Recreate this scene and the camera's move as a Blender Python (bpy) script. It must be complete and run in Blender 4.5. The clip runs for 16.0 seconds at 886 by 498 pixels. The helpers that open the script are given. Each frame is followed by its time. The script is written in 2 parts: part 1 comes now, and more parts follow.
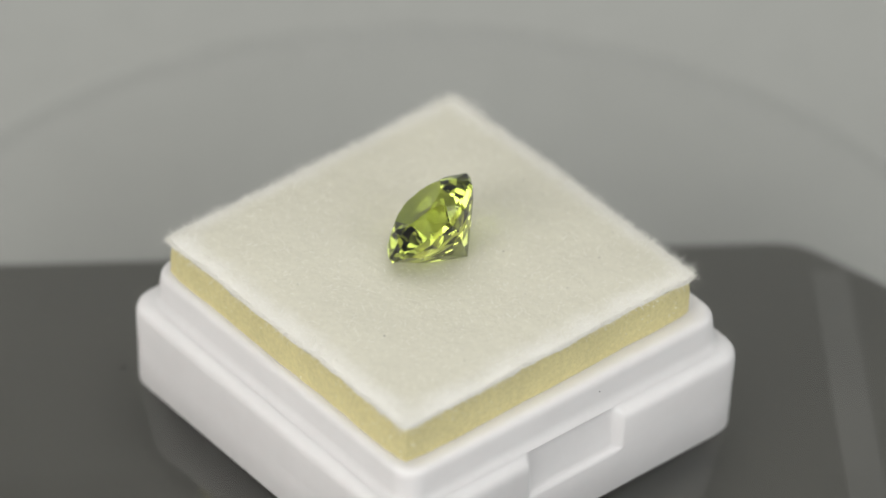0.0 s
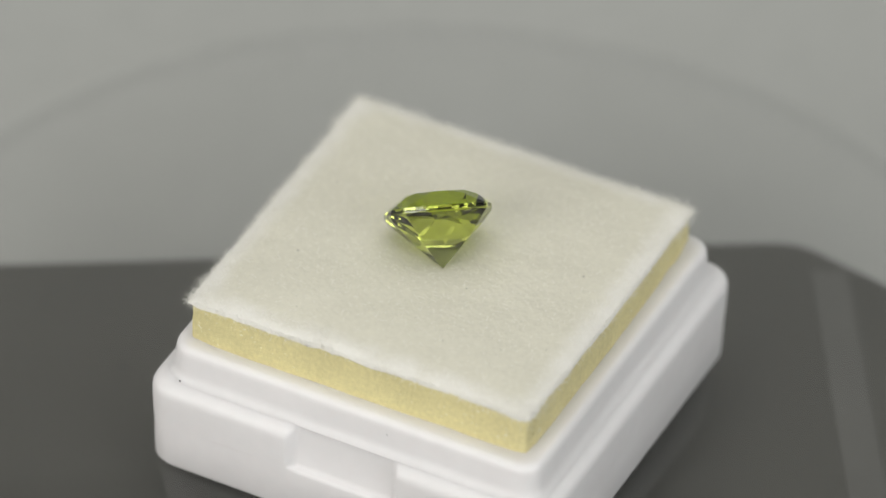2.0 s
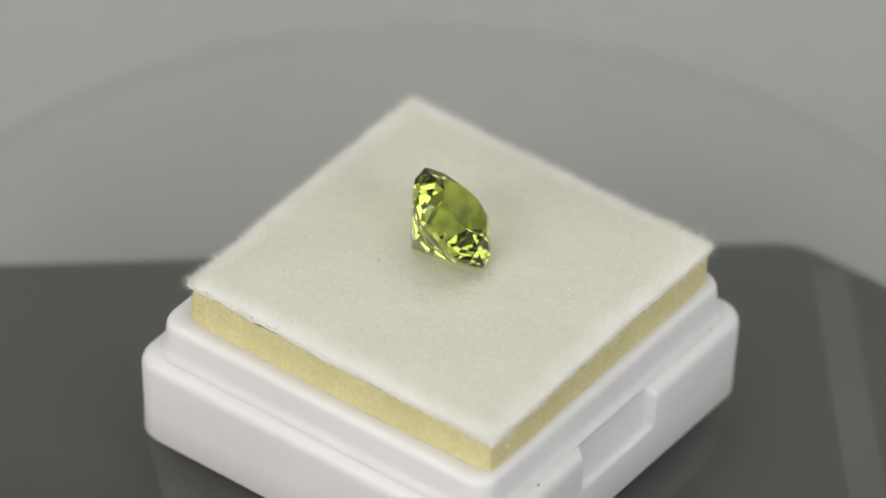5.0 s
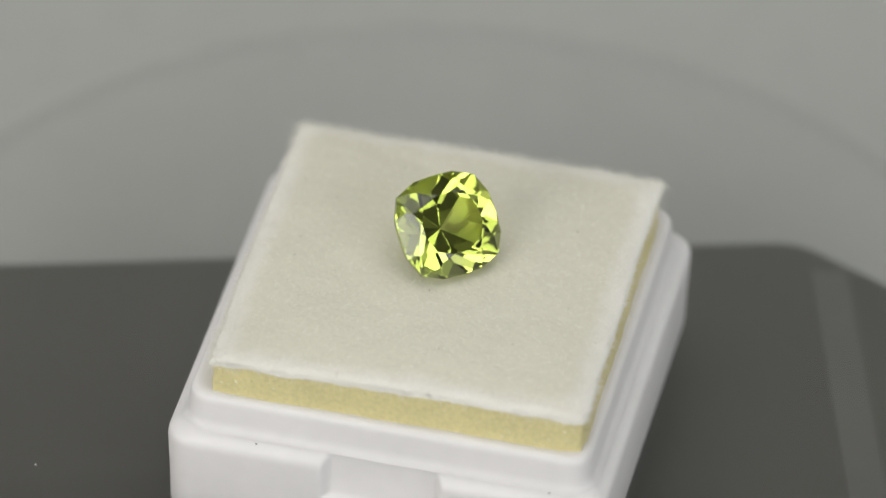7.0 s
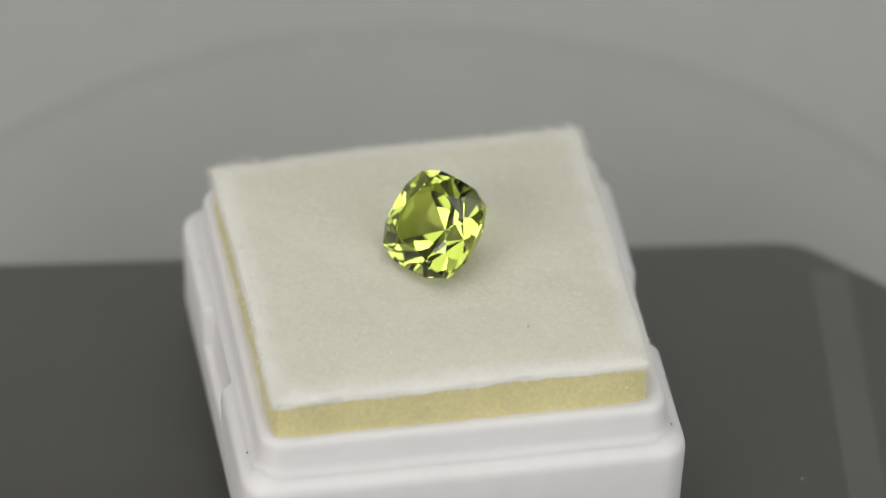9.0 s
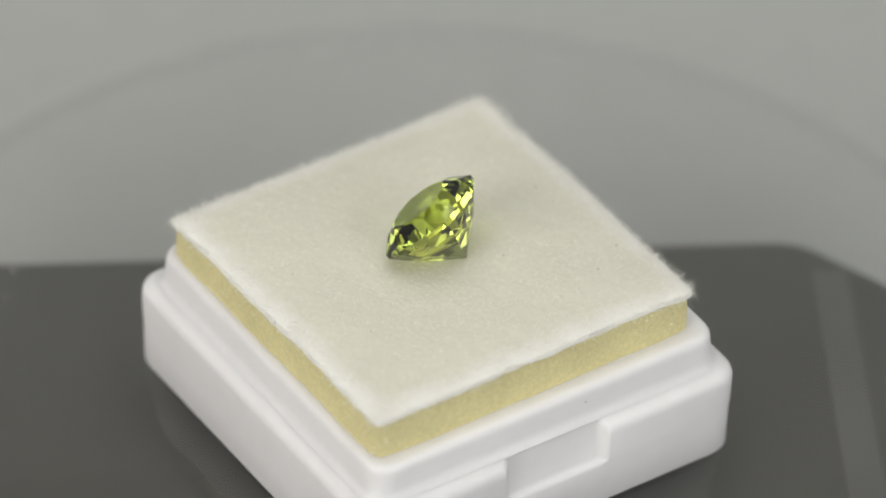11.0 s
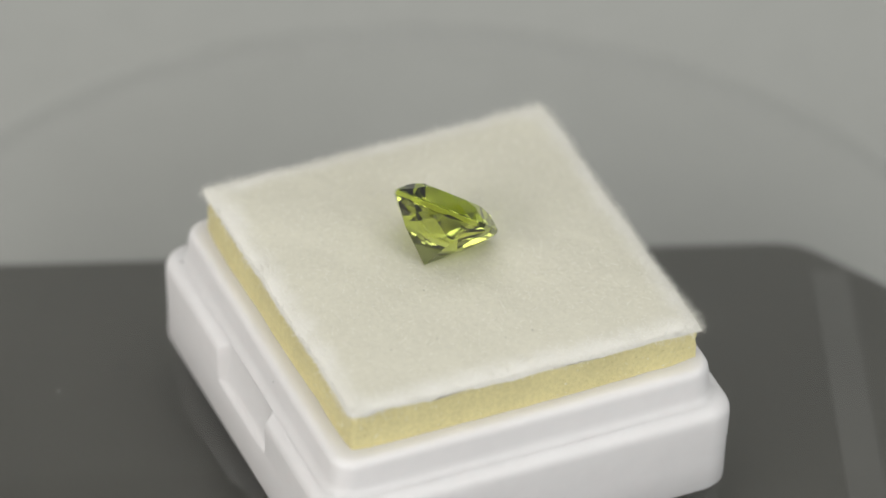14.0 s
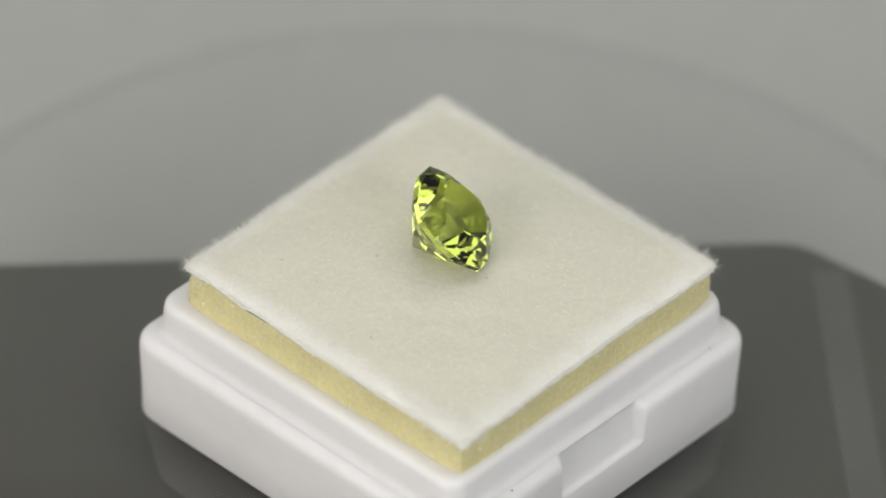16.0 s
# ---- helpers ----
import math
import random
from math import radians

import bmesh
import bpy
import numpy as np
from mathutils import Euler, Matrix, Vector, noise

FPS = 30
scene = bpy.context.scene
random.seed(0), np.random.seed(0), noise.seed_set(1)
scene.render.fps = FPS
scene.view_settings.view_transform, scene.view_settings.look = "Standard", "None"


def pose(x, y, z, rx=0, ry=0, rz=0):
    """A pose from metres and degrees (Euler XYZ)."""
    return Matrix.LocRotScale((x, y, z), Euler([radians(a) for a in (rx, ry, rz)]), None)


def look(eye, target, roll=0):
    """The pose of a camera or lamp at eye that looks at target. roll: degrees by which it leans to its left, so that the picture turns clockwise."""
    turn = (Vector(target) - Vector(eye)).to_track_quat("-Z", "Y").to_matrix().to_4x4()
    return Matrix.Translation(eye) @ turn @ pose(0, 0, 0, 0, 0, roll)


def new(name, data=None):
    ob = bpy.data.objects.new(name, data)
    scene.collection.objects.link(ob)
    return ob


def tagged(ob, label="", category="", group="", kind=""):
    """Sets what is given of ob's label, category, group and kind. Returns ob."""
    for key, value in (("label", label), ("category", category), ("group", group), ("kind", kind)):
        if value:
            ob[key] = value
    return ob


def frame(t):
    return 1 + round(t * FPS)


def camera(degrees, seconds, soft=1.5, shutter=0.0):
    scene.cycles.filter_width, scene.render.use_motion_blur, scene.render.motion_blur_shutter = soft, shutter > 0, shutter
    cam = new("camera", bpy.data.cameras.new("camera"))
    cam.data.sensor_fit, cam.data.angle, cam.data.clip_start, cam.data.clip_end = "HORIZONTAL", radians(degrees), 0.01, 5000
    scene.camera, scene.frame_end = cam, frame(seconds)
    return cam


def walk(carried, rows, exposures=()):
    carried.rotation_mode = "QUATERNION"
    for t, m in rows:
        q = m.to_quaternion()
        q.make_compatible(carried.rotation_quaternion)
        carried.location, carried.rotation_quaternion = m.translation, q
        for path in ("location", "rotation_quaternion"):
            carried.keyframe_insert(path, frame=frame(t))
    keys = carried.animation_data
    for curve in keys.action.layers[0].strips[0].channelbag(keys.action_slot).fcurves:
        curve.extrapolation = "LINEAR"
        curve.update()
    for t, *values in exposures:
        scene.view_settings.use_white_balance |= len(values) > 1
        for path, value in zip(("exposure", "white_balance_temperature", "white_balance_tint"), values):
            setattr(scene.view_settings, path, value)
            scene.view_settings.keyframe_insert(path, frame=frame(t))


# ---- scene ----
cam = camera(6.80, 16.0, soft=1.5)
cam.data.dof.use_dof = True
cam.data.dof.focus_distance = 0.529
cam.data.dof.aperture_fstop = 19.0

MM = 0.001
TURN = 33.283            # degrees a second, clockwise seen from above
EYE = Vector((0.0, -0.40904, 0.35577))
PITCH, YAW, ROLL = 0.69481, 0.00046, 1.855
AHEAD = Vector((math.sin(YAW) * math.cos(PITCH), math.cos(YAW) * math.cos(PITCH), -math.sin(PITCH)))
VIEW = look(EYE, EYE + AHEAD, ROLL)
walk(cam, [(0.0, VIEW), (16.0, VIEW)], exposures=[
    (0.0, 0.06), (2.0, 0.0), (4.0, -0.02), (6.5, -0.06), (7.5, -0.15), (8.0, -0.16), (8.5, -0.27), (9.0, -0.16), (9.5, -0.02), (10.2, 0.06), (12.5, 0.0), (14.0, 0.02), (16.0, 0.0)])

# ---- world and lamps ----
world = bpy.data.worlds.new("world")
scene.world = world
world.use_nodes = True
world.node_tree.nodes["Background"].inputs["Color"].default_value = (0.8, 0.82, 0.85, 1)
world.node_tree.nodes["Background"].inputs["Strength"].default_value = 0.02


def softbox(name, eye, target, size, watts, colour):
    data = bpy.data.lights.new(name, "AREA")
    data.shape, data.size, data.energy, data.color = "SQUARE", size, watts, colour
    ob = new(name, data)
    ob.matrix_world = look(eye, target)
    return ob


softbox("studio_lamp", (-0.68, -0.80, 0.46), (0, 0, 0.01), 0.68, 6.9, (1.0, 0.975, 0.94))
softbox("studio_lamp", (0.68, -0.80, 0.46), (0, 0, 0.01), 0.68, 4.4, (0.96, 0.985, 1.0))
# broad fill from above, added to lift top faces; no known source
softbox("overhead_fill", (0.0, -0.02, 1.22), (0, -0.02, 0), 1.30, 8.3, (1.0, 1.0, 0.968))


# ---- materials ----
def material(name, colour, rough=0.5, grain=0.0, scale=1000.0, bump=0.0, bump_scale=2000.0, stain=0.0, stain_scale=120.0, **more):
    """Principled surface: fine grain, broad stains and relief, in metres."""
    m = bpy.data.materials.new(name)
    m.use_nodes = True
    nodes, links = m.node_tree.nodes, m.node_tree.links
    bsdf = nodes["Principled BSDF"]
    bsdf.inputs["Base Color"].default_value = (*colour, 1)
    bsdf.inputs["Roughness"].default_value = rough
    for key, value in more.items():
        bsdf.inputs[key.replace("_", " ")].default_value = value
    coord = nodes.new("ShaderNodeTexCoord")

    def noise_at(size, detail=4.0):
        n = nodes.new("ShaderNodeTexNoise")
        n.inputs["Scale"].default_value, n.inputs["Detail"].default_value = size, detail
        links.new(coord.outputs["Object"], n.inputs["Vector"])
        return n.outputs["Fac"]

    if grain or stain:
        last = None
        for amount, size in ((grain, scale), (stain, stain_scale)):
            if not amount:
                continue
            ramp = nodes.new("ShaderNodeMapRange")
            ramp.inputs["From Min"].default_value, ramp.inputs["From Max"].default_value = 0.3, 0.7
            ramp.inputs["To Min"].default_value, ramp.inputs["To Max"].default_value = 1 - amount, 1 + amount
            links.new(noise_at(size), ramp.inputs["Value"])
            mix = nodes.new("ShaderNodeVectorMath")
            mix.operation = "MULTIPLY"
            if last is None:
                mix.inputs[0].default_value = colour
            else:
                links.new(last, mix.inputs[0])
            links.new(ramp.outputs["Result"], mix.inputs[1])
            last = mix.outputs["Vector"]
        links.new(last, bsdf.inputs["Base Color"])
    if bump:
        b = nodes.new("ShaderNodeBump")
        b.inputs["Strength"].default_value, b.inputs["Distance"].default_value = bump, 0.0002
        links.new(noise_at(bump_scale, 6.0), b.inputs["Height"])
        links.new(b.outputs["Normal"], bsdf.inputs["Normal"])
    return m


def clear_plastic(name, tint, frost=0.0, frost_colour=(0.5, 0.5, 0.5), base=0.10, gloss_on=True):
    """Clear acrylic: light passes through, the surface mirrors by Fresnel; a little of it may be frosted."""
    m = bpy.data.materials.new(name)
    m.use_nodes = True
    nodes, links = m.node_tree.nodes, m.node_tree.links
    nodes.clear()
    out = nodes.new("ShaderNodeOutputMaterial")
    clear = nodes.new("ShaderNodeBsdfTransparent")
    clear.inputs["Color"].default_value = (*tint, 1)
    gloss = nodes.new("ShaderNodeBsdfGlossy")
    gloss.inputs["Roughness"].default_value = 0.03
    facing = nodes.new("ShaderNodeLayerWeight")
    facing.inputs["Blend"].default_value = 0.5
    power = nodes.new("ShaderNodeMath")
    power.operation, power.inputs[1].default_value = "POWER", 4.0
    links.new(facing.outputs["Facing"], power.inputs[0])
    fresnel = nodes.new("ShaderNodeMath")
    fresnel.operation, fresnel.inputs[1].default_value, fresnel.inputs[2].default_value = "MULTIPLY_ADD", 0.25, base
    links.new(power.outputs[0], fresnel.inputs[0])
    body = clear.outputs[0]
    if frost:
        dull = nodes.new("ShaderNodeBsdfDiffuse")
        dull.inputs["Color"].default_value = (*frost_colour, 1)
        both = nodes.new("ShaderNodeMixShader")
        both.inputs[0].default_value = frost
        links.new(clear.outputs[0], both.inputs[1])
        links.new(dull.outputs[0], both.inputs[2])
        body = both.outputs[0]
    if not gloss_on:
        links.new(body, out.inputs[0])
        return m
    mix = nodes.new("ShaderNodeMixShader")
    links.new(fresnel.outputs[0], mix.inputs[0])
    links.new(body, mix.inputs[1])
    links.new(gloss.outputs[0], mix.inputs[2])
    links.new(mix.outputs[0], out.inputs[0])
    return m


def fibre_material(name, colour):
    """Fine translucent fibres: much of the light passes through."""
    m = bpy.data.materials.new(name)
    m.use_nodes = True
    nodes, links = m.node_tree.nodes, m.node_tree.links
    nodes.clear()
    out = nodes.new("ShaderNodeOutputMaterial")
    mix = nodes.new("ShaderNodeMixShader")
    mix.inputs[0].default_value = 0.5
    for k, kind in ((1, "ShaderNodeBsdfDiffuse"), (2, "ShaderNodeBsdfTranslucent")):
        n = nodes.new(kind)
        n.inputs["Color"].default_value = (*colour, 1)
        links.new(n.outputs[0], mix.inputs[k])
    links.new(mix.outputs[0], out.inputs[0])
    return m


PLASTIC = material("white_plastic", (0.80, 0.782, 0.782), 0.48, grain=0.012, scale=700, bump=0.05, bump_scale=900, stain=0.02, stain_scale=90,
                   Subsurface_Weight=0.4, Subsurface_Scale=0.0016, Subsurface_Radius=(1.0, 0.95, 0.95))
FOAM = material("yellow_foam", (0.735, 0.66, 0.34), 0.6, grain=0.07, scale=3000, bump=0.55, bump_scale=5200, stain=0.06, stain_scale=260)
FELT = material("felt", (0.707, 0.684, 0.575), 0.95, grain=0.035, scale=2600, bump=0.35, bump_scale=2600, stain=0.012, stain_scale=220)


def whiter_border(m, white, place, inner, outer, amount):
    """The felt is whiter along its cut border, where no yellow foam shows through."""
    nodes, links = m.node_tree.nodes, m.node_tree.links
    bsdf = nodes["Principled BSDF"]
    coord = nodes.new("ShaderNodeTexCoord")
    local = nodes.new("ShaderNodeMapping")
    local.vector_type = "TEXTURE"
    local.inputs["Location"].default_value = place.translation
    local.inputs["Rotation"].default_value = place.to_euler()
    size = nodes.new("ShaderNodeVectorMath")
    size.operation = "ABSOLUTE"
    split = nodes.new("ShaderNodeSeparateXYZ")
    most = nodes.new("ShaderNodeMath")
    most.operation = "SMOOTH_MAX"
    most.inputs[2].default_value = 0.002
    wave = nodes.new("ShaderNodeTexNoise")
    wave.inputs["Scale"].default_value = 420.0
    add = nodes.new("ShaderNodeMath")
    add.operation, add.inputs[1].default_value = "MULTIPLY_ADD", 0.0016
    ramp = nodes.new("ShaderNodeMapRange")
    ramp.interpolation_type = "SMOOTHSTEP"
    for key, value in (("From Min", inner), ("From Max", outer), ("To Min", 0.0), ("To Max", amount)):
        ramp.inputs[key].default_value = value
    mix = nodes.new("ShaderNodeMix")
    mix.data_type = "RGBA"
    mix.inputs[7].default_value = (*white, 1)
    links.new(coord.outputs["Object"], local.inputs["Vector"])
    links.new(coord.outputs["Object"], wave.inputs["Vector"])
    links.new(local.outputs[0], size.inputs[0])
    links.new(size.outputs[0], split.inputs[0])
    links.new(split.outputs[0], most.inputs[0])
    links.new(split.outputs[1], most.inputs[1])
    links.new(wave.outputs["Fac"], add.inputs[0])
    links.new(most.outputs[0], add.inputs[2])
    links.new(add.outputs[0], ramp.inputs["Value"])
    links.new(ramp.outputs["Result"], mix.inputs[0])
    links.new(bsdf.inputs["Base Color"].links[0].from_socket, mix.inputs[6])
    links.new(mix.outputs[2], bsdf.inputs["Base Color"])


whiter_border(FELT, (0.90, 0.885, 0.85), pose(-0.00068, 0.00055, 0, 0, 0, 41.0), 0.0122, 0.0145, 0.8)
FIBRE = fibre_material("felt_fibre", (0.95, 0.942, 0.905))


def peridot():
    """Clear yellow-green stone. The light's path through it is put into the tint: deepest in the crown, lighter in the
    body, greyish in the thin tip.
    """
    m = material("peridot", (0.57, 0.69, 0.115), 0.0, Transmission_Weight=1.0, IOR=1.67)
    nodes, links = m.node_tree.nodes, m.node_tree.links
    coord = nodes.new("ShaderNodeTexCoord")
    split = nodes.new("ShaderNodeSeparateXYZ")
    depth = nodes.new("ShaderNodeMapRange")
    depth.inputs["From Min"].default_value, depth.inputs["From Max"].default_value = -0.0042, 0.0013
    # tint by height stands in for light absorbed along its way
    path_tint = nodes.new("ShaderNodeValToRGB")
    path_tint.color_ramp.elements[0].color = (0.42, 0.42, 0.31, 1)
    path_tint.color_ramp.elements[1].color = (0.56, 0.685, 0.11, 1)
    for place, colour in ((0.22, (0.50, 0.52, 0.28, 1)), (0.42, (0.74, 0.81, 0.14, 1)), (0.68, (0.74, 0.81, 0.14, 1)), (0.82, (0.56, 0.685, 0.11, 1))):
        path_tint.color_ramp.elements.new(place).color = colour
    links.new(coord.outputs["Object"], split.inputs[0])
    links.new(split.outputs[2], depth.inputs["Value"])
    links.new(depth.outputs["Result"], path_tint.inputs["Fac"])
    links.new(path_tint.outputs["Color"], nodes["Principled BSDF"].inputs["Base Color"])
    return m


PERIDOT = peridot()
DISC = clear_plastic("clear_acrylic", (0.99, 0.991, 0.99), base=0.09)
DISC_UNDER = clear_plastic("acrylic_underside", (0.99, 0.991, 0.99), gloss_on=False)
DISC_RIM = clear_plastic("sanded_acrylic_rim", (0.975, 0.975, 0.975), 0.08, (0.55, 0.55, 0.55), gloss_on=False)
DARK = material("dark_plate", (0.099, 0.098, 0.087), 0.42, grain=0.015, scale=500, stain=0.07, stain_scale=45)
STRIP = material("reflection_strip", (0.135, 0.134, 0.124), 0.4, grain=0.015, scale=400, stain=0.06)
TABLE = material("grey_tabletop", (0.425, 0.431, 0.41), 0.55, grain=0.02, scale=300, stain=0.03, stain_scale=18, bump=0.05)
# paler than the other walls only to bounce more light
WALL_BOUNCE = material("bounce_wall_paint", (0.62, 0.62, 0.61), 0.9, grain=0.02, scale=60, stain=0.04, stain_scale=2)
WALL = material("wall_paint", (0.37, 0.37, 0.363), 0.9, grain=0.02, scale=60, stain=0.04, stain_scale=2)
FLOOR = material("floor_paint", (0.22, 0.21, 0.2), 0.6, grain=0.05, scale=60, stain=0.08, stain_scale=3)
METAL = material("steel", (0.5, 0.5, 0.5), 0.3, grain=0.03, scale=800, Metallic=1.0)
SPECK = material("dark_speck", (0.03, 0.028, 0.025), 0.8, grain=0.2, scale=9000)
BUBBLE = material("foam_bubble", (0.92, 0.88, 0.68), 0.06, grain=0.05, scale=9000, Coat_Weight=1.0)
PIT = material("foam_pit", (0.34, 0.27, 0.10), 0.9, grain=0.2, scale=9000)
LINT = material("pale_lint", (0.7, 0.69, 0.66), 0.9, grain=0.1, scale=9000)


# ---- building helpers ----
def thing(name, label, category, kind="", place=None):
    ob = new(name)
    ob.empty_display_size = 0.01
    if place is not None:
        ob.matrix_world = place
    return tagged(ob, label, category, kind=kind)


def link_mesh(name, bm, mat, smooth=None):
    data = bpy.data.meshes.new(name)
    bm.normal_update()
    bm.to_mesh(data)
    bm.free()
    data.materials.append(mat)
    if smooth is not None:
        data.shade_smooth()
        data.set_sharp_from_angle(angle=radians(smooth))
    return new(name, data)


def part(name, bm, mat, parent, label="", smooth=None):
    ob = link_mesh(name, bm, mat, smooth)
    ob.parent = parent
    if label:
        ob["label"] = label
    return ob


def stuff(name, verts, faces, mat, parent, label=""):
    data = bpy.data.meshes.new(name)
    data.from_pydata(verts, [], faces)
    data.materials.append(mat)
    ob = new(name, data)
    ob.parent = parent
    return tagged(ob, label, kind="stuff")


def block(size, centre, bevel=0.0):
    bm = bmesh.new()
    bmesh.ops.create_cube(bm, size=1.0)
    bmesh.ops.transform(bm, matrix=Matrix.Translation(centre) @ Matrix.Diagonal((*size, 1)), verts=bm.verts)
    if bevel:
        bmesh.ops.bevel(bm, geom=bm.edges[:], offset=bevel, segments=2, affect="EDGES", profile=0.5)
    return bm


def bridge(bm, loops, closed_bottom=True, closed_top=True):
    """Skin a row of loops of equal count."""
    rings = [[bm.verts.new(p) for p in loop] for loop in loops]
    n = len(rings[0])
    for a, b in zip(rings, rings[1:]):
        for i in range(n):
            j = (i + 1) % n
            bm.faces.new((a[i], a[j], b[j], b[i]))
    if closed_bottom:
        bm.faces.new(rings[0][::-1])
    if closed_top:
        bm.faces.new(rings[-1])
    return bm


def lathe(profile, count=128):
    """A turned body from (radius, z) pairs, in metres."""
    loops = [[(r * math.cos(2 * math.pi * i / count), r * math.sin(2 * math.pi * i / count), z) for i in range(count)] for r, z in profile]
    return bridge(bmesh.new(), loops)


def rounded_square(half_x, half_y, radius, z, marks=(), steps=6):
    """Points round a rounded rectangle; marks are extra stations along its two x-sides."""
    pts = []
    corners = ((1, -1, -90), (1, 1, 0), (-1, 1, 90), (-1, -1, 180))
    for k, (sx, sy, start) in enumerate(corners):
        for s in range(steps + 1):
            a = radians(start + 90 * s / steps)
            pts.append((sx * (half_x - radius) + radius * math.cos(a), sy * (half_y - radius) + radius * math.sin(a), z))
        if k == 1:
            pts += [(x, half_y, z) for x in sorted(marks, reverse=True)]
        if k == 3:
            pts += [(x, -half_y, z) for x in sorted(marks)]
    return pts


def clipped_plate(half_x, half_y, z, cut=(10.2, 8.8), ease=2.0, steps=6):
    """Points round a rectangle with clipped and eased corners."""
    (dx, dy), hx, hy = cut, half_x, half_y
    raw = [(hx, -hy + dy), (hx, hy - dy), (hx - dx, hy), (-hx + dx, hy), (-hx, hy - dy), (-hx, -hy + dy), (-hx + dx, -hy), (hx - dx, -hy)]
    pts = []
    for k, p in enumerate(raw):
        p, a, b = Vector(p), Vector(raw[k - 1]), Vector(raw[(k + 1) % 8])
        a, b = p + (a - p).normalized() * ease, p + (b - p).normalized() * ease
        for i in range(steps + 1):
            t = i / steps
            q = a * (1 - t) ** 2 + p * 2 * t * (1 - t) + b * t * t
            pts.append((q.x * MM, q.y * MM, z * MM))
    return pts


def speck(size, centre, seed):
    rng = random.Random(seed)
    bm = bmesh.new()
    bmesh.ops.create_icosphere(bm, subdivisions=1, radius=size)
    for v in bm.verts:
        v.co = Vector((v.co.x * rng.uniform(0.6, 1.5), v.co.y * rng.uniform(0.6, 1.3), v.co.z * 0.5)) + Vector(centre)
    return bm


# ---- the room, the table ----
def room():
    # unseen shell; three paler walls act as reflectors for disc and gem
    for name, size, centre, mat in (
            ("wall_north", (2.6, 0.1, 2.1), (0, 1.35, 0.3), WALL_BOUNCE), ("wall_south", (2.6, 0.1, 2.1), (0, -1.35, 0.3), WALL),
            ("wall_east", (0.1, 2.8, 2.1), (1.35, 0, 0.3), WALL_BOUNCE), ("wall_west", (0.1, 2.8, 2.1), (-1.35, 0, 0.3), WALL_BOUNCE),
            ("ceiling", (2.8, 2.8, 0.1), (0, 0, 1.4), WALL), ("floor", (2.8, 2.8, 0.1), (0, 0, -0.80), FLOOR)):
        tagged(link_mesh(name, block(size, centre), mat), "plain painted " + name.split("_")[0] + " added to close the unseen room", name.split("_")[0], kind="structure")


TABLE_Z = -0.0105


def table():
    top = thing("table", "pale grey smooth tabletop under the turntable", "table", place=pose(0, 0, TABLE_Z))
    part("tabletop", block((1.2, 0.8, 0.03), (0, 0, -0.015), 0.003), TABLE, top)
    for x in (-0.55, 0.55):
        for y in (-0.35, 0.35):
            part("leg", block((0.045, 0.045, 0.7095), (x, y, -0.38475), 0.003), METAL, top)


# ---- the turntable ----
def turntable():
    tt = thing("turntable", "round clear acrylic turntable on a dark base plate", "turntable", place=pose(0, 0, TABLE_Z))
    plate = pose(-2.5 * MM, -20.6 * MM, 0, 0, 0, 5.4)
    bm = bridge(bmesh.new(), [clipped_plate(*row) for row in (
        (40.9, 41.2, 0), (41.45, 41.75, 0.6), (41.45, 41.75, 6.8), (41.35, 41.65, 7.1), (41.15, 41.45, 7.2))])
    bmesh.ops.translate(bm, vec=(2.25 * MM, 0, 0), verts=bm.verts)
    bmesh.ops.transform(bm, matrix=plate, verts=bm.verts)
    base = part("base", bm, DARK, tt, "dark grey satin base plate with clipped corners", 35)
    # thin lighter bar, put in for a reflection seen over the plate
    bm = block((2.9 * MM, 78 * MM, 0.2 * MM), (35.4 * MM, -0.9 * MM, 7.2 * MM), 0.00008)
    bmesh.ops.transform(bm, matrix=plate, verts=bm.verts)
    part("strip", bm, STRIP, base, "lighter grey strip imitating a reflection over the base")
    part("axle", lathe([(4 * MM, 7.1 * MM), (4 * MM, 8.52 * MM)], 32), METAL, tt, "short steel axle", 35)
    part("dust_speck", speck(0.00022, (-0.0231, 0.0069, 0.00725), 3), SPECK, base, "dark dust speck")
    z = -TABLE_Z
    disc = part("disc", lathe([(r * MM, z + h * MM) for r, h in ((44.8, -2.0), (45.1, -1.85), (45.2, -1.6), (45.2, -0.4), (45.1, -0.15), (44.8, 0.0))], 200),
                DISC, tt, "clear acrylic disc with a sanded rim", 35)
    disc.data.materials.append(DISC_UNDER)
    disc.data.materials.append(DISC_RIM)
    for f in disc.data.polygons:
        f.material_index = 0 if f.normal.z > 0.99 else (1 if f.normal.z < -0.99 else 2)
    rng = random.Random(11)
    for k in range(9):
        a, r = rng.uniform(0, 6.28), rng.uniform(26, 41) * MM
        part("dust_speck", speck(rng.uniform(0.00006, 0.00015), (r * math.cos(a), r * math.sin(a), z + 0.00005), k), LINT, disc, "pale lint speck")
    return disc


# ---- the gem box ----
BOX = pose(-0.20 * MM, 0.50 * MM, 0, 0, 0, 40.6)
NOTCH = 4.1


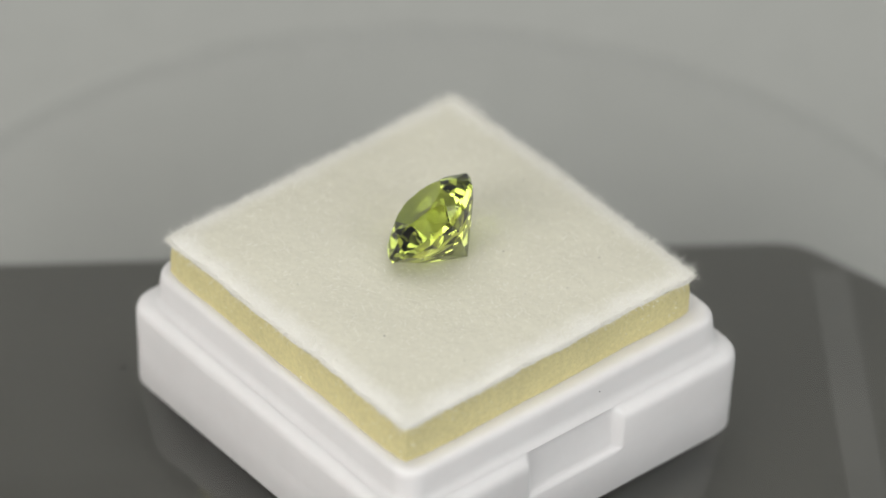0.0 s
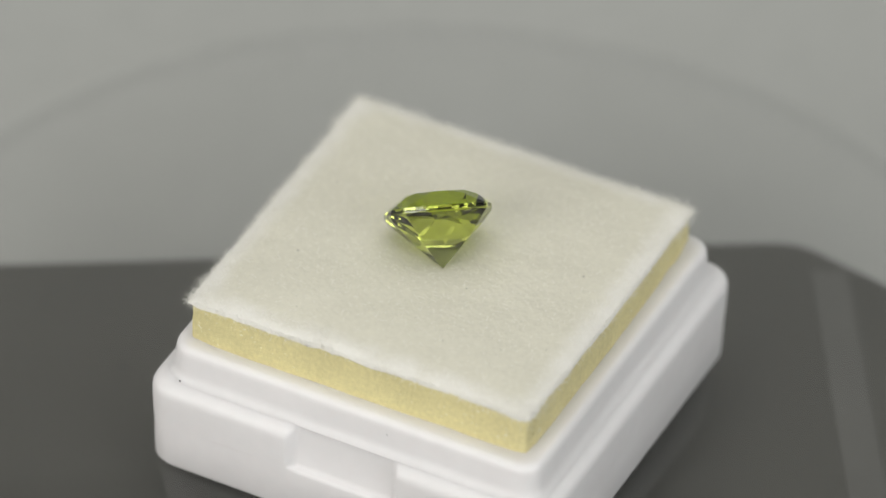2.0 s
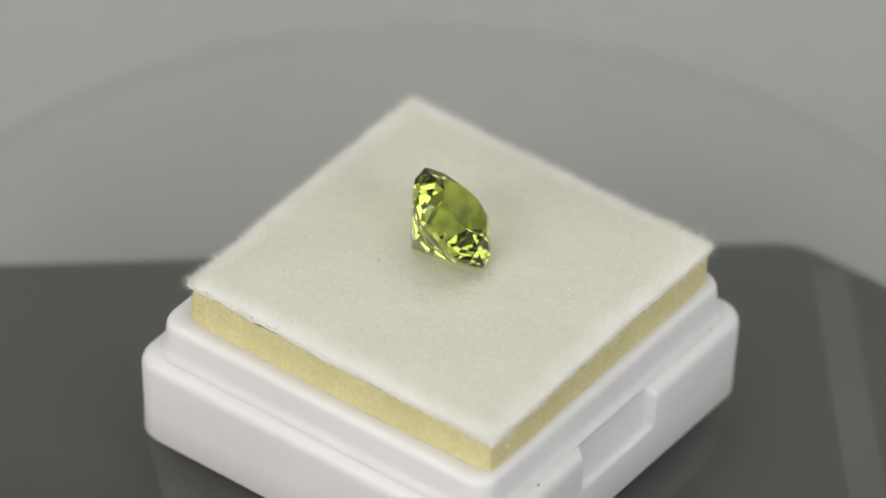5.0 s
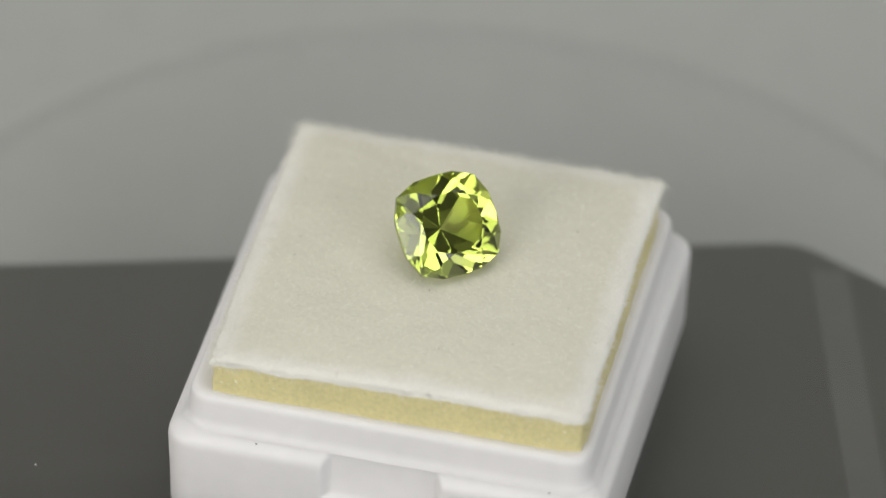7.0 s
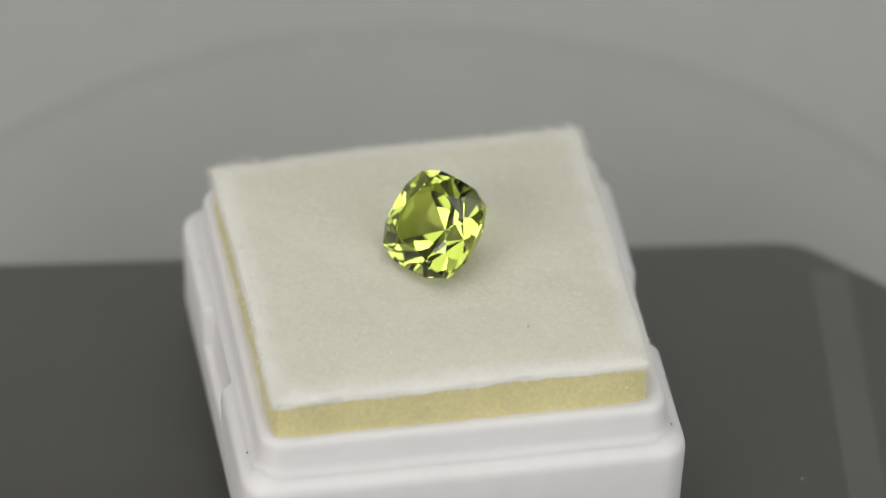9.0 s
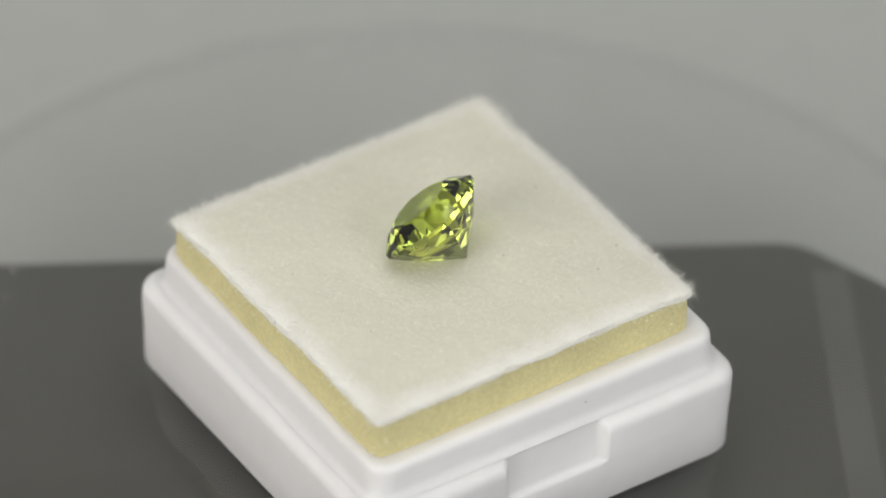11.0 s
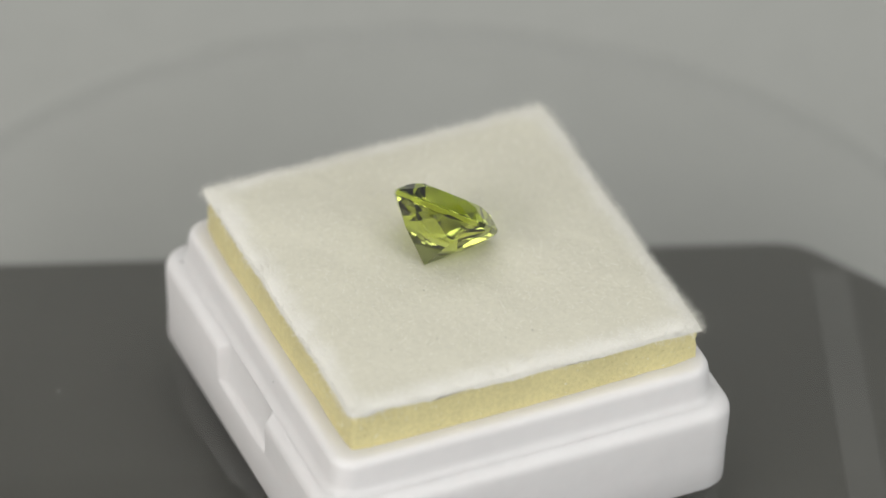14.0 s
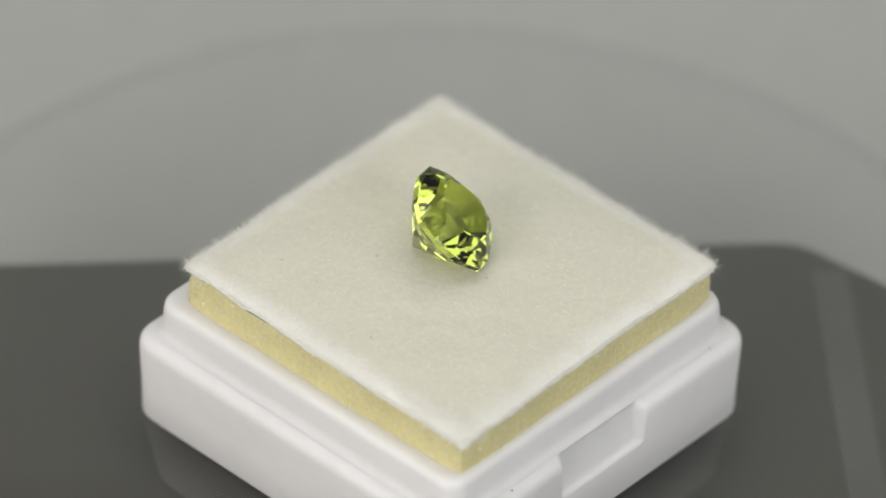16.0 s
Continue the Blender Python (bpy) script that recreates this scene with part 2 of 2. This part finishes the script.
def gem_box():
    box = thing("gem_box", "small white plastic gem box without its lid", "box")
    ramp = [NOTCH - 0.45 + 0.15 * k for k in range(7)]
    marks = sorted([-x for x in ramp] + [-1.5, 1.5] + ramp)
    rows = ((15.2, 1.6, 0.0), (15.55, 1.9, 0.12), (15.8, 2.0, 0.5), (15.85, 2.0, 3.4), (15.86, 2.0, 3.85), (15.87, 2.0, 4.05), (15.88, 2.0, 4.15), (15.88, 2.0, 4.2),
            (15.89, 2.0, 4.3), (15.9, 2.0, 4.55), (15.95, 2.0, 6.5), (15.93, 2.0, 6.82), (15.85, 1.95, 7.1), (15.7, 1.87, 7.32), (15.46, 1.75, 7.5), (15.0, 1.6, 7.86), (14.3, 1.4, 7.97))
    back = {4.05: 15.83, 4.15: 15.74, 4.2: 15.55, 4.3: 15.42, 4.55: 15.34}          # rounded step at the foot of the notch
    loops = []
    for half, radius, z in rows:
        loop = []
        for x, y, zz in rounded_square(half, half, radius, z, marks):
            if abs(x) < NOTCH + 0.6 and abs(y) > 14.0 and z > 4.0:
                wall = back.get(z, 15.3 - 0.09 * (z - 4.6))
                t = min(1.0, max(0.0, (NOTCH + 0.45 - abs(x)) / 0.9))
                t = t * t * (3 - 2 * t)
                y = math.copysign(abs(y) + (min(abs(y), wall) - abs(y)) * t, y)
            loop.append((x * MM, y * MM, zz * MM))
        loops.append(loop)
    bm = bridge(bmesh.new(), loops)
    bmesh.ops.transform(bm, matrix=BOX, verts=bm.verts)
    tray = part("tray", bm, PLASTIC, box, "white glossy outer tray with a notched ledge", 50)
    rows = ((15.16, 1.8, 7.755), (14.98, 1.78, 7.90), (14.84, 1.75, 8.07), (14.74, 1.72, 8.28), (14.68, 1.7, 8.6), (14.62, 1.7, 9.8), (14.57, 1.67, 10.15), (14.46, 1.6, 10.38),
            (14.28, 1.5, 10.52), (14.05, 1.35, 10.57), (13.6, 1.0, 10.52), (12.6, 0.8, 10.42), (12.45, 0.8, 8.0))
    bm = bridge(bmesh.new(), [[(x * MM, y * MM, z * MM) for x, y, z in rounded_square(h, h, r, zz)] for h, r, zz in rows], False, True)
    bmesh.ops.transform(bm, matrix=BOX, verts=bm.verts)
    part("collar", bm, PLASTIC, box, "raised white collar round the foam", 40)
    for k, (x, y, z, s) in enumerate(((-13.4, -15.0, 7.86, 0.09), (-12.0, 15.2, 7.78, 0.07), (9.2, 15.4, 7.66, 0.08), (3.0, -14.66, 9.4, 0.05))):
        part("dust_speck", speck(s * MM, BOX @ Vector((x * MM, y * MM, z * MM)), k + 20), SPECK, tray, "tiny dark dust speck")
    return box


# ---- the pad: foam with a felt face ----
PAD = pose(-0.68 * MM, 0.55 * MM, 0, 0, 0, 41.0)
HALF = 13.5
CORNERS = {(-1, -1): 14.1, (1, -1): 14.1, (1, 1): 13.5, (-1, 1): 13.75}


def pad_top(u, v):
    """Height of the felt in mm; u, v from -1 to 1."""
    flat = sum(h * (1 + a * u) * (1 + b * v) / 4 for (a, b), h in CORNERS.items())
    dome = 0.5 * (1 - abs(u) ** 3.2) * (1 - abs(v) ** 3.2)
    edge = max(abs(u), abs(v))
    roll = 0.2 * (1 - edge ** 10) - 0.12 * max(0.0, (edge - 0.93) / 0.07) ** 2
    lump = 0.10 * noise.noise((u * 3.1, v * 3.1, 4.2)) + 0.05 * noise.noise((u * 11, v * 11, 1.7))
    return flat + dome + roll + lump - 0.05


def felt_foot(u, v):
    """How far the torn lower border of the felt strays up or down, in mm."""
    return 0.26 * noise.noise((u * 6, v * 6, 9)) + 0.12 * noise.noise((u * 17, v * 17, 5)) + 0.06 * noise.noise((u * 40, v * 40, 3))


def edge_wave(s, side):
    """How far the hand-cut side strays, in mm, along s from -1 to 1."""
    return 0.16 * noise.noise((s * 2.2, side * 7.3, 0.5)) + 0.07 * noise.noise((s * 9.0, side * 3.1, 2.5))


def pad_point(u, v):
    x = HALF * u + abs(u) ** 8 * math.copysign(1, u) * edge_wave(v, 1 if u > 0 else 2)
    y = HALF * v + abs(v) ** 8 * math.copysign(1, v) * edge_wave(u, 3 if v > 0 else 4)
    # slightly blunted corners
    c = max(0.0, abs(u) + abs(v) - 1.95) * 1.6
    return x - math.copysign(c, u), y - math.copysign(c, v)


def pad():
    ob = thing("gem_pad", "cream felt-faced yellow foam pad set in the white box", "foam pad")
    n = 96
    # foam, its sides cut by hand
    bm = bmesh.new()
    ring = []
    for k in range(4 * n):
        side, s = divmod(k, n)
        s = -1 + 2 * s / n
        ring.append(((s, -1), (1, s), (-s, 1), (-1, -s))[side])
    loops = []
    for frac in (0.0, 0.70, 0.8, 0.9, 1.0):
        loop = []
        for u, v in ring:
            x, y = pad_point(u, v)
            worn = max(0.0, abs(u) + abs(v) - 1.82) * (1.1 + 1.2 * noise.noise((u * 20, v * 20, frac * 6)))
            x, y = x - math.copysign(worn, u), y - math.copysign(worn, v)
            top = pad_top(u, v) - 0.10
            inn = 1.0 if frac < 0.75 else (0.998 if frac < 0.95 else 0.992) + 0.003 * noise.noise((u * 30, v * 30, frac * 9))
            loop.append((x * inn * MM, y * inn * MM, (8.0 + (top - 8.0) * frac) * MM))
        loops.append(loop)
    bridge(bm, loops)
    bmesh.ops.transform(bm, matrix=PAD, verts=bm.verts)
    bits = bmesh.new()
    foam = part("foam", bm, FOAM, ob, "pale yellow foam with hand-cut sides", 60)
    # small glassy bubbles in the cut foam
    rnd = random.Random(21)
    pits = bmesh.new()
    for k in range(640):
        s = math.copysign(rnd.uniform(0, 1) ** 0.45, rnd.uniform(-1, 1)) * 0.98
        u, v = rnd.choice(((s, -1), (1, s), (-s, 1), (-1, -s)))
        x, y = pad_point(u, v)
        worn = max(0.0, abs(u) + abs(v) - 1.82) * 1.1
        x, y = x - math.copysign(worn, u), y - math.copysign(worn, v)
        z = rnd.uniform(10.6, pad_top(u, v) - 0.5)
        size = rnd.uniform(0.09, 0.14) if k < 36 else rnd.uniform(0.03, 0.09) if k < 460 else rnd.uniform(0.025, 0.05)
        bubble = speck(size * MM, PAD @ Vector((x * 0.9975 * MM, y * 0.9975 * MM, z * MM)), rnd.randint(0, 999))
        tmp = bpy.data.meshes.new("bubble")
        bubble.to_mesh(tmp)
        bubble.free()
        (bits if k < 460 else pits).from_mesh(tmp)
        bpy.data.meshes.remove(tmp)
    tagged(part("bubble", bits, BUBBLE, foam, "tiny glinting foam bubbles"), kind="stuff")
    tagged(part("pit", pits, PIT, foam, "tiny brownish foam pits"), kind="stuff")
    # felt sheet with thickness
    bm = bmesh.new()
    grid = {}
    stations = [-1 + 2 * i / n for i in range(n + 1)]
    stations = sorted(set(stations + [-0.99, -0.98, -0.96, 0.96, 0.98, 0.99]))
    m = len(stations)
    for i, u in enumerate(stations):
        for j, v in enumerate(stations):
            x, y = pad_point(u, v)
            grid[i, j] = bm.verts.new((x * MM, y * MM, pad_top(u, v) * MM))
    for i in range(m - 1):
        for j in range(m - 1):
            bm.faces.new((grid[i, j], grid[i + 1, j], grid[i + 1, j + 1], grid[i, j + 1]))
    rim = [(i, 0) for i in range(m - 1)] + [(m - 1, j) for j in range(m - 1)] + [(i, m - 1) for i in range(m - 1, 0, -1)] + [(0, j) for j in range(m - 1, 0, -1)]
    low = []
    for i, j in rim:
        u, v = stations[i], stations[j]
        x, y = pad_point(u, v)
        drop = pad_top(u, v) - max(0.12, 0.22 - felt_foot(u, v))
        low.append(bm.verts.new((x * 1.007 * MM, y * 1.007 * MM, drop * MM)))
    for k in range(len(rim)):
        q = (k + 1) % len(rim)
        bm.faces.new((grid[rim[k]], low[k], low[q], grid[rim[q]]))
    bm.faces.new(low)
    bmesh.ops.recalc_face_normals(bm, faces=bm.faces)
    bmesh.ops.transform(bm, matrix=PAD, verts=bm.verts)
    felt = part("felt", bm, FELT, ob, "cream felt face, slightly domed and fuzzy", 80)
    # loose fibres: short ones over the face, longer ones round the cut edge
    rng = np.random.default_rng(5)
    verts, faces = [], []

    def fibre(root, way, length, width):
        way = way.normalized()
        side = way.orthogonal().normalized()
        other = way.cross(side)
        bend = Vector((rng.normal(), rng.normal(), rng.normal())) * length * 0.25
        base = len(verts)
        for k in range(3):
            a = 2.094 * k
            verts.append(PAD @ ((root + (side * math.cos(a) + other * math.sin(a)) * width) * MM))
        for k in range(3):
            a = 2.094 * k
            verts.append(PAD @ ((root + way * length * 0.55 + bend * 0.6 + (side * math.cos(a) + other * math.sin(a)) * width * 0.8) * MM))
        verts.append(PAD @ ((root + way * length + bend) * MM))
        for k in range(3):
            q = (k + 1) % 3
            faces.append((base + k, base + q, base + 3 + q, base + 3 + k))
            faces.append((base + 3 + k, base + 3 + q, base + 6))

    for _ in range(4500):
        u, v = rng.uniform(-0.995, 0.995, 2)
        x, y = pad_point(u, v)
        lean = Vector((rng.normal(), rng.normal(), 0.15 + abs(rng.normal()) * 0.15))
        fibre(Vector((x, y, pad_top(u, v) - 0.03)), lean, rng.uniform(0.2, 0.55), rng.uniform(0.008, 0.013))
    for _ in range(6000):                                  # the face is fluffier towards its border
        side, s = rng.integers(0, 4), rng.uniform(-0.99, 0.99)
        t = 0.992 - 0.075 * rng.uniform(0, 1) ** 1.5
        u, v = ((s, -t), (t, s), (-s, t), (-t, -s))[side]
        x, y = pad_point(u, v)
        lean = Vector((rng.normal(), rng.normal(), 0.6 + abs(rng.normal()) * 0.3))
        fibre(Vector((x, y, pad_top(u, v) - 0.03)), lean, rng.uniform(0.2, 0.5), rng.uniform(0.007, 0.012))
    for _ in range(9000):
        side, s = rng.integers(0, 4), rng.uniform(-1, 1)
        u, v = ((s, -1), (1, s), (-s, 1), (-1, -s))[side]
        ox, oy = ((0, -1), (1, 0), (0, 1), (-1, 0))[side]
        x, y = pad_point(u, v)
        depth = rng.uniform(0.0, 0.30)
        ragged = 0.75 + 0.4 * noise.noise((u * 5, v * 5, 7.7)) + 0.35 * max(0.0, abs(s) - 0.6) / 0.4
        lean = Vector((ox + rng.normal() * 0.5, oy + rng.normal() * 0.5, rng.normal() * 0.45 + 0.1))
        fibre(Vector((x - ox * 0.05, y - oy * 0.05, pad_top(u, v) + 0.1 - depth)), lean, (0.14 + 0.7 * ragged * rng.uniform(0, 1) ** 1.6), rng.uniform(0.007, 0.012))
    stuff("fuzz", verts, faces, FIBRE, felt, "fine white felt fibres")
    # a few flecks of lint and dirt on the felt
    rnd = random.Random(8)
    for k in range(16):
        u, v = rnd.uniform(-0.85, 0.85), rnd.uniform(-0.85, 0.85)
        x, y = pad_point(u, v)
        part("fleck", speck(rnd.uniform(0.03, 0.055) * MM, PAD @ Vector((x * MM, y * MM, (pad_top(u, v) + 0.12) * MM)), k + 50), SPECK, felt, "tiny dark fleck")
    return ob


# ---- the gem ----
def gem():
    """Cushion cut by planes, as a gem cutter would: a block, then every facet."""
    a, b, girdle, table_z, culet_z = 3.72, 3.68, 0.24, 1.34, -4.04
    bm = bmesh.new()
    bmesh.ops.create_cube(bm, size=12.0)

    def cut(normal, point):
        geom = bm.verts[:] + bm.edges[:] + bm.faces[:]
        done = bmesh.ops.bisect_plane(bm, geom=geom, plane_co=point, plane_no=normal, clear_outer=True, dist=1e-5)
        edges = [e for e in done["geom_cut"] if isinstance(e, bmesh.types.BMEdge)]
        if edges:
            bmesh.ops.contextual_create(bm, geom=edges)

    # outline: sixteen corners on a soft square
    outline = []
    for k in range(16):
        t = k * math.pi / 8
        r = (abs(math.cos(t)) ** 3.1 + abs(math.sin(t)) ** 3.1) ** (-1 / 3.1)
        outline.append(Vector((a * r * math.cos(t), b * r * math.sin(t), 0)))

    def reach(angle):
        d = Vector((math.cos(angle), math.sin(angle), 0))
        return max(d.dot(p) for p in outline)

    jig = random.Random(4)

    def facet(angle, slope, radius, z, up):
        if slope < 80 and radius:                           # no cutter is exact
            angle, slope = angle + radians(jig.uniform(-1.2, 1.2)), slope + jig.uniform(-0.5, 0.5)
        s, c = math.sin(radians(slope)), math.cos(radians(slope))
        d = Vector((math.cos(angle), math.sin(angle), 0))
        cut(Vector((d.x * s, d.y * s, c * up)), d * radius + Vector((0, 0, z)))

    sides = []
    for k in range(16):
        p, q = outline[k], outline[(k + 1) % 16]
        e = q - p
        angle = math.atan2(-e.x, e.y)
        sides.append(angle)
        facet(angle, 90, reach(angle), 0, 1)
    cut(Vector((0, 0, 1)), Vector((0, 0, table_z)))
    for angle in sides:                                     # girdle breaks, crown and pavilion
        facet(angle, 43.5, reach(angle), girdle, 1)
        facet(angle, 55.0, reach(angle), -girdle, -1)
    for k in range(8):                                      # crown mains, then stars
        angle = k * math.pi / 4
        facet(angle, 36.2 if k % 2 == 0 else 31.2, reach(angle), girdle, 1)
        angle += math.pi / 8
        facet(angle, 20.8, reach(angle) * 0.60, table_z - 0.06, 1)
    for k in range(4):                                      # pavilion: four broad sides, four corners, eight between, then the tip
        angle = k * math.pi / 2
        facet(angle, 47.3, 1.85, culet_z + 1.765, -1)
        facet(angle + math.pi / 4, 50.1, 2.4, culet_z + 1.64, -1)
        for turn in (-1, 1):
            facet(angle + turn * math.pi / 8, 50.5, 2.9, culet_z + 2.72, -1)
            facet(angle + turn * radians(12), 43.9, 0.0, culet_z, -1)
    bmesh.ops.remove_doubles(bm, verts=bm.verts, dist=2e-4)
    # lie on the pavilion, face tilted up
    az, el, spin = radians(166.64), radians(45.53), radians(3.1)
    n = Vector((math.cos(el) * math.cos(az), math.cos(el) * math.sin(az), math.sin(el)))
    x0 = Vector((-math.sin(az), math.cos(az), 0))
    y0 = n.cross(x0)
    xx = x0 * math.cos(spin) + y0 * math.sin(spin)
    yy = n.cross(xx)
    turn = Matrix((xx, yy, n)).transposed().to_4x4()
    place = Matrix.Translation(Vector((-0.79, 0.058, 17.61)) * MM) @ turn
    bmesh.ops.scale(bm, vec=(MM, MM, MM), verts=bm.verts)
    bmesh.ops.recalc_face_normals(bm, faces=bm.faces)
    bm.normal_update()
    ob = thing("gemstone", "faceted yellow-green cushion-cut peridot lying on cream felt", "gemstone")
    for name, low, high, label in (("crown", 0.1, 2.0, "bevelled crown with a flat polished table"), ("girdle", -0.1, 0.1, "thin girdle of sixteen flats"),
                                   ("pavilion", -2.0, -0.1, "deep stepped pavilion, tint greyed towards its tip to imitate passing light")):
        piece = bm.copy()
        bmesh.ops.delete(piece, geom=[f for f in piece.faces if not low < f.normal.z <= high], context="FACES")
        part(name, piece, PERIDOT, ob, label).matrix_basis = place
    bm.free()
    return ob


room()
table()
DISC_OB = turntable()
BOX_OB = gem_box()
PAD_OB = pad()
GEM_OB = gem()


def motions():
    """The disc carries box, pad and gem round at one steady speed."""
    rows = [(k * 0.25, pose(0, 0, 0, 0, 0, -TURN * k * 0.25)) for k in range(65)]
    for ob in (DISC_OB, BOX_OB, PAD_OB, GEM_OB):
        walk(ob, rows)


motions()
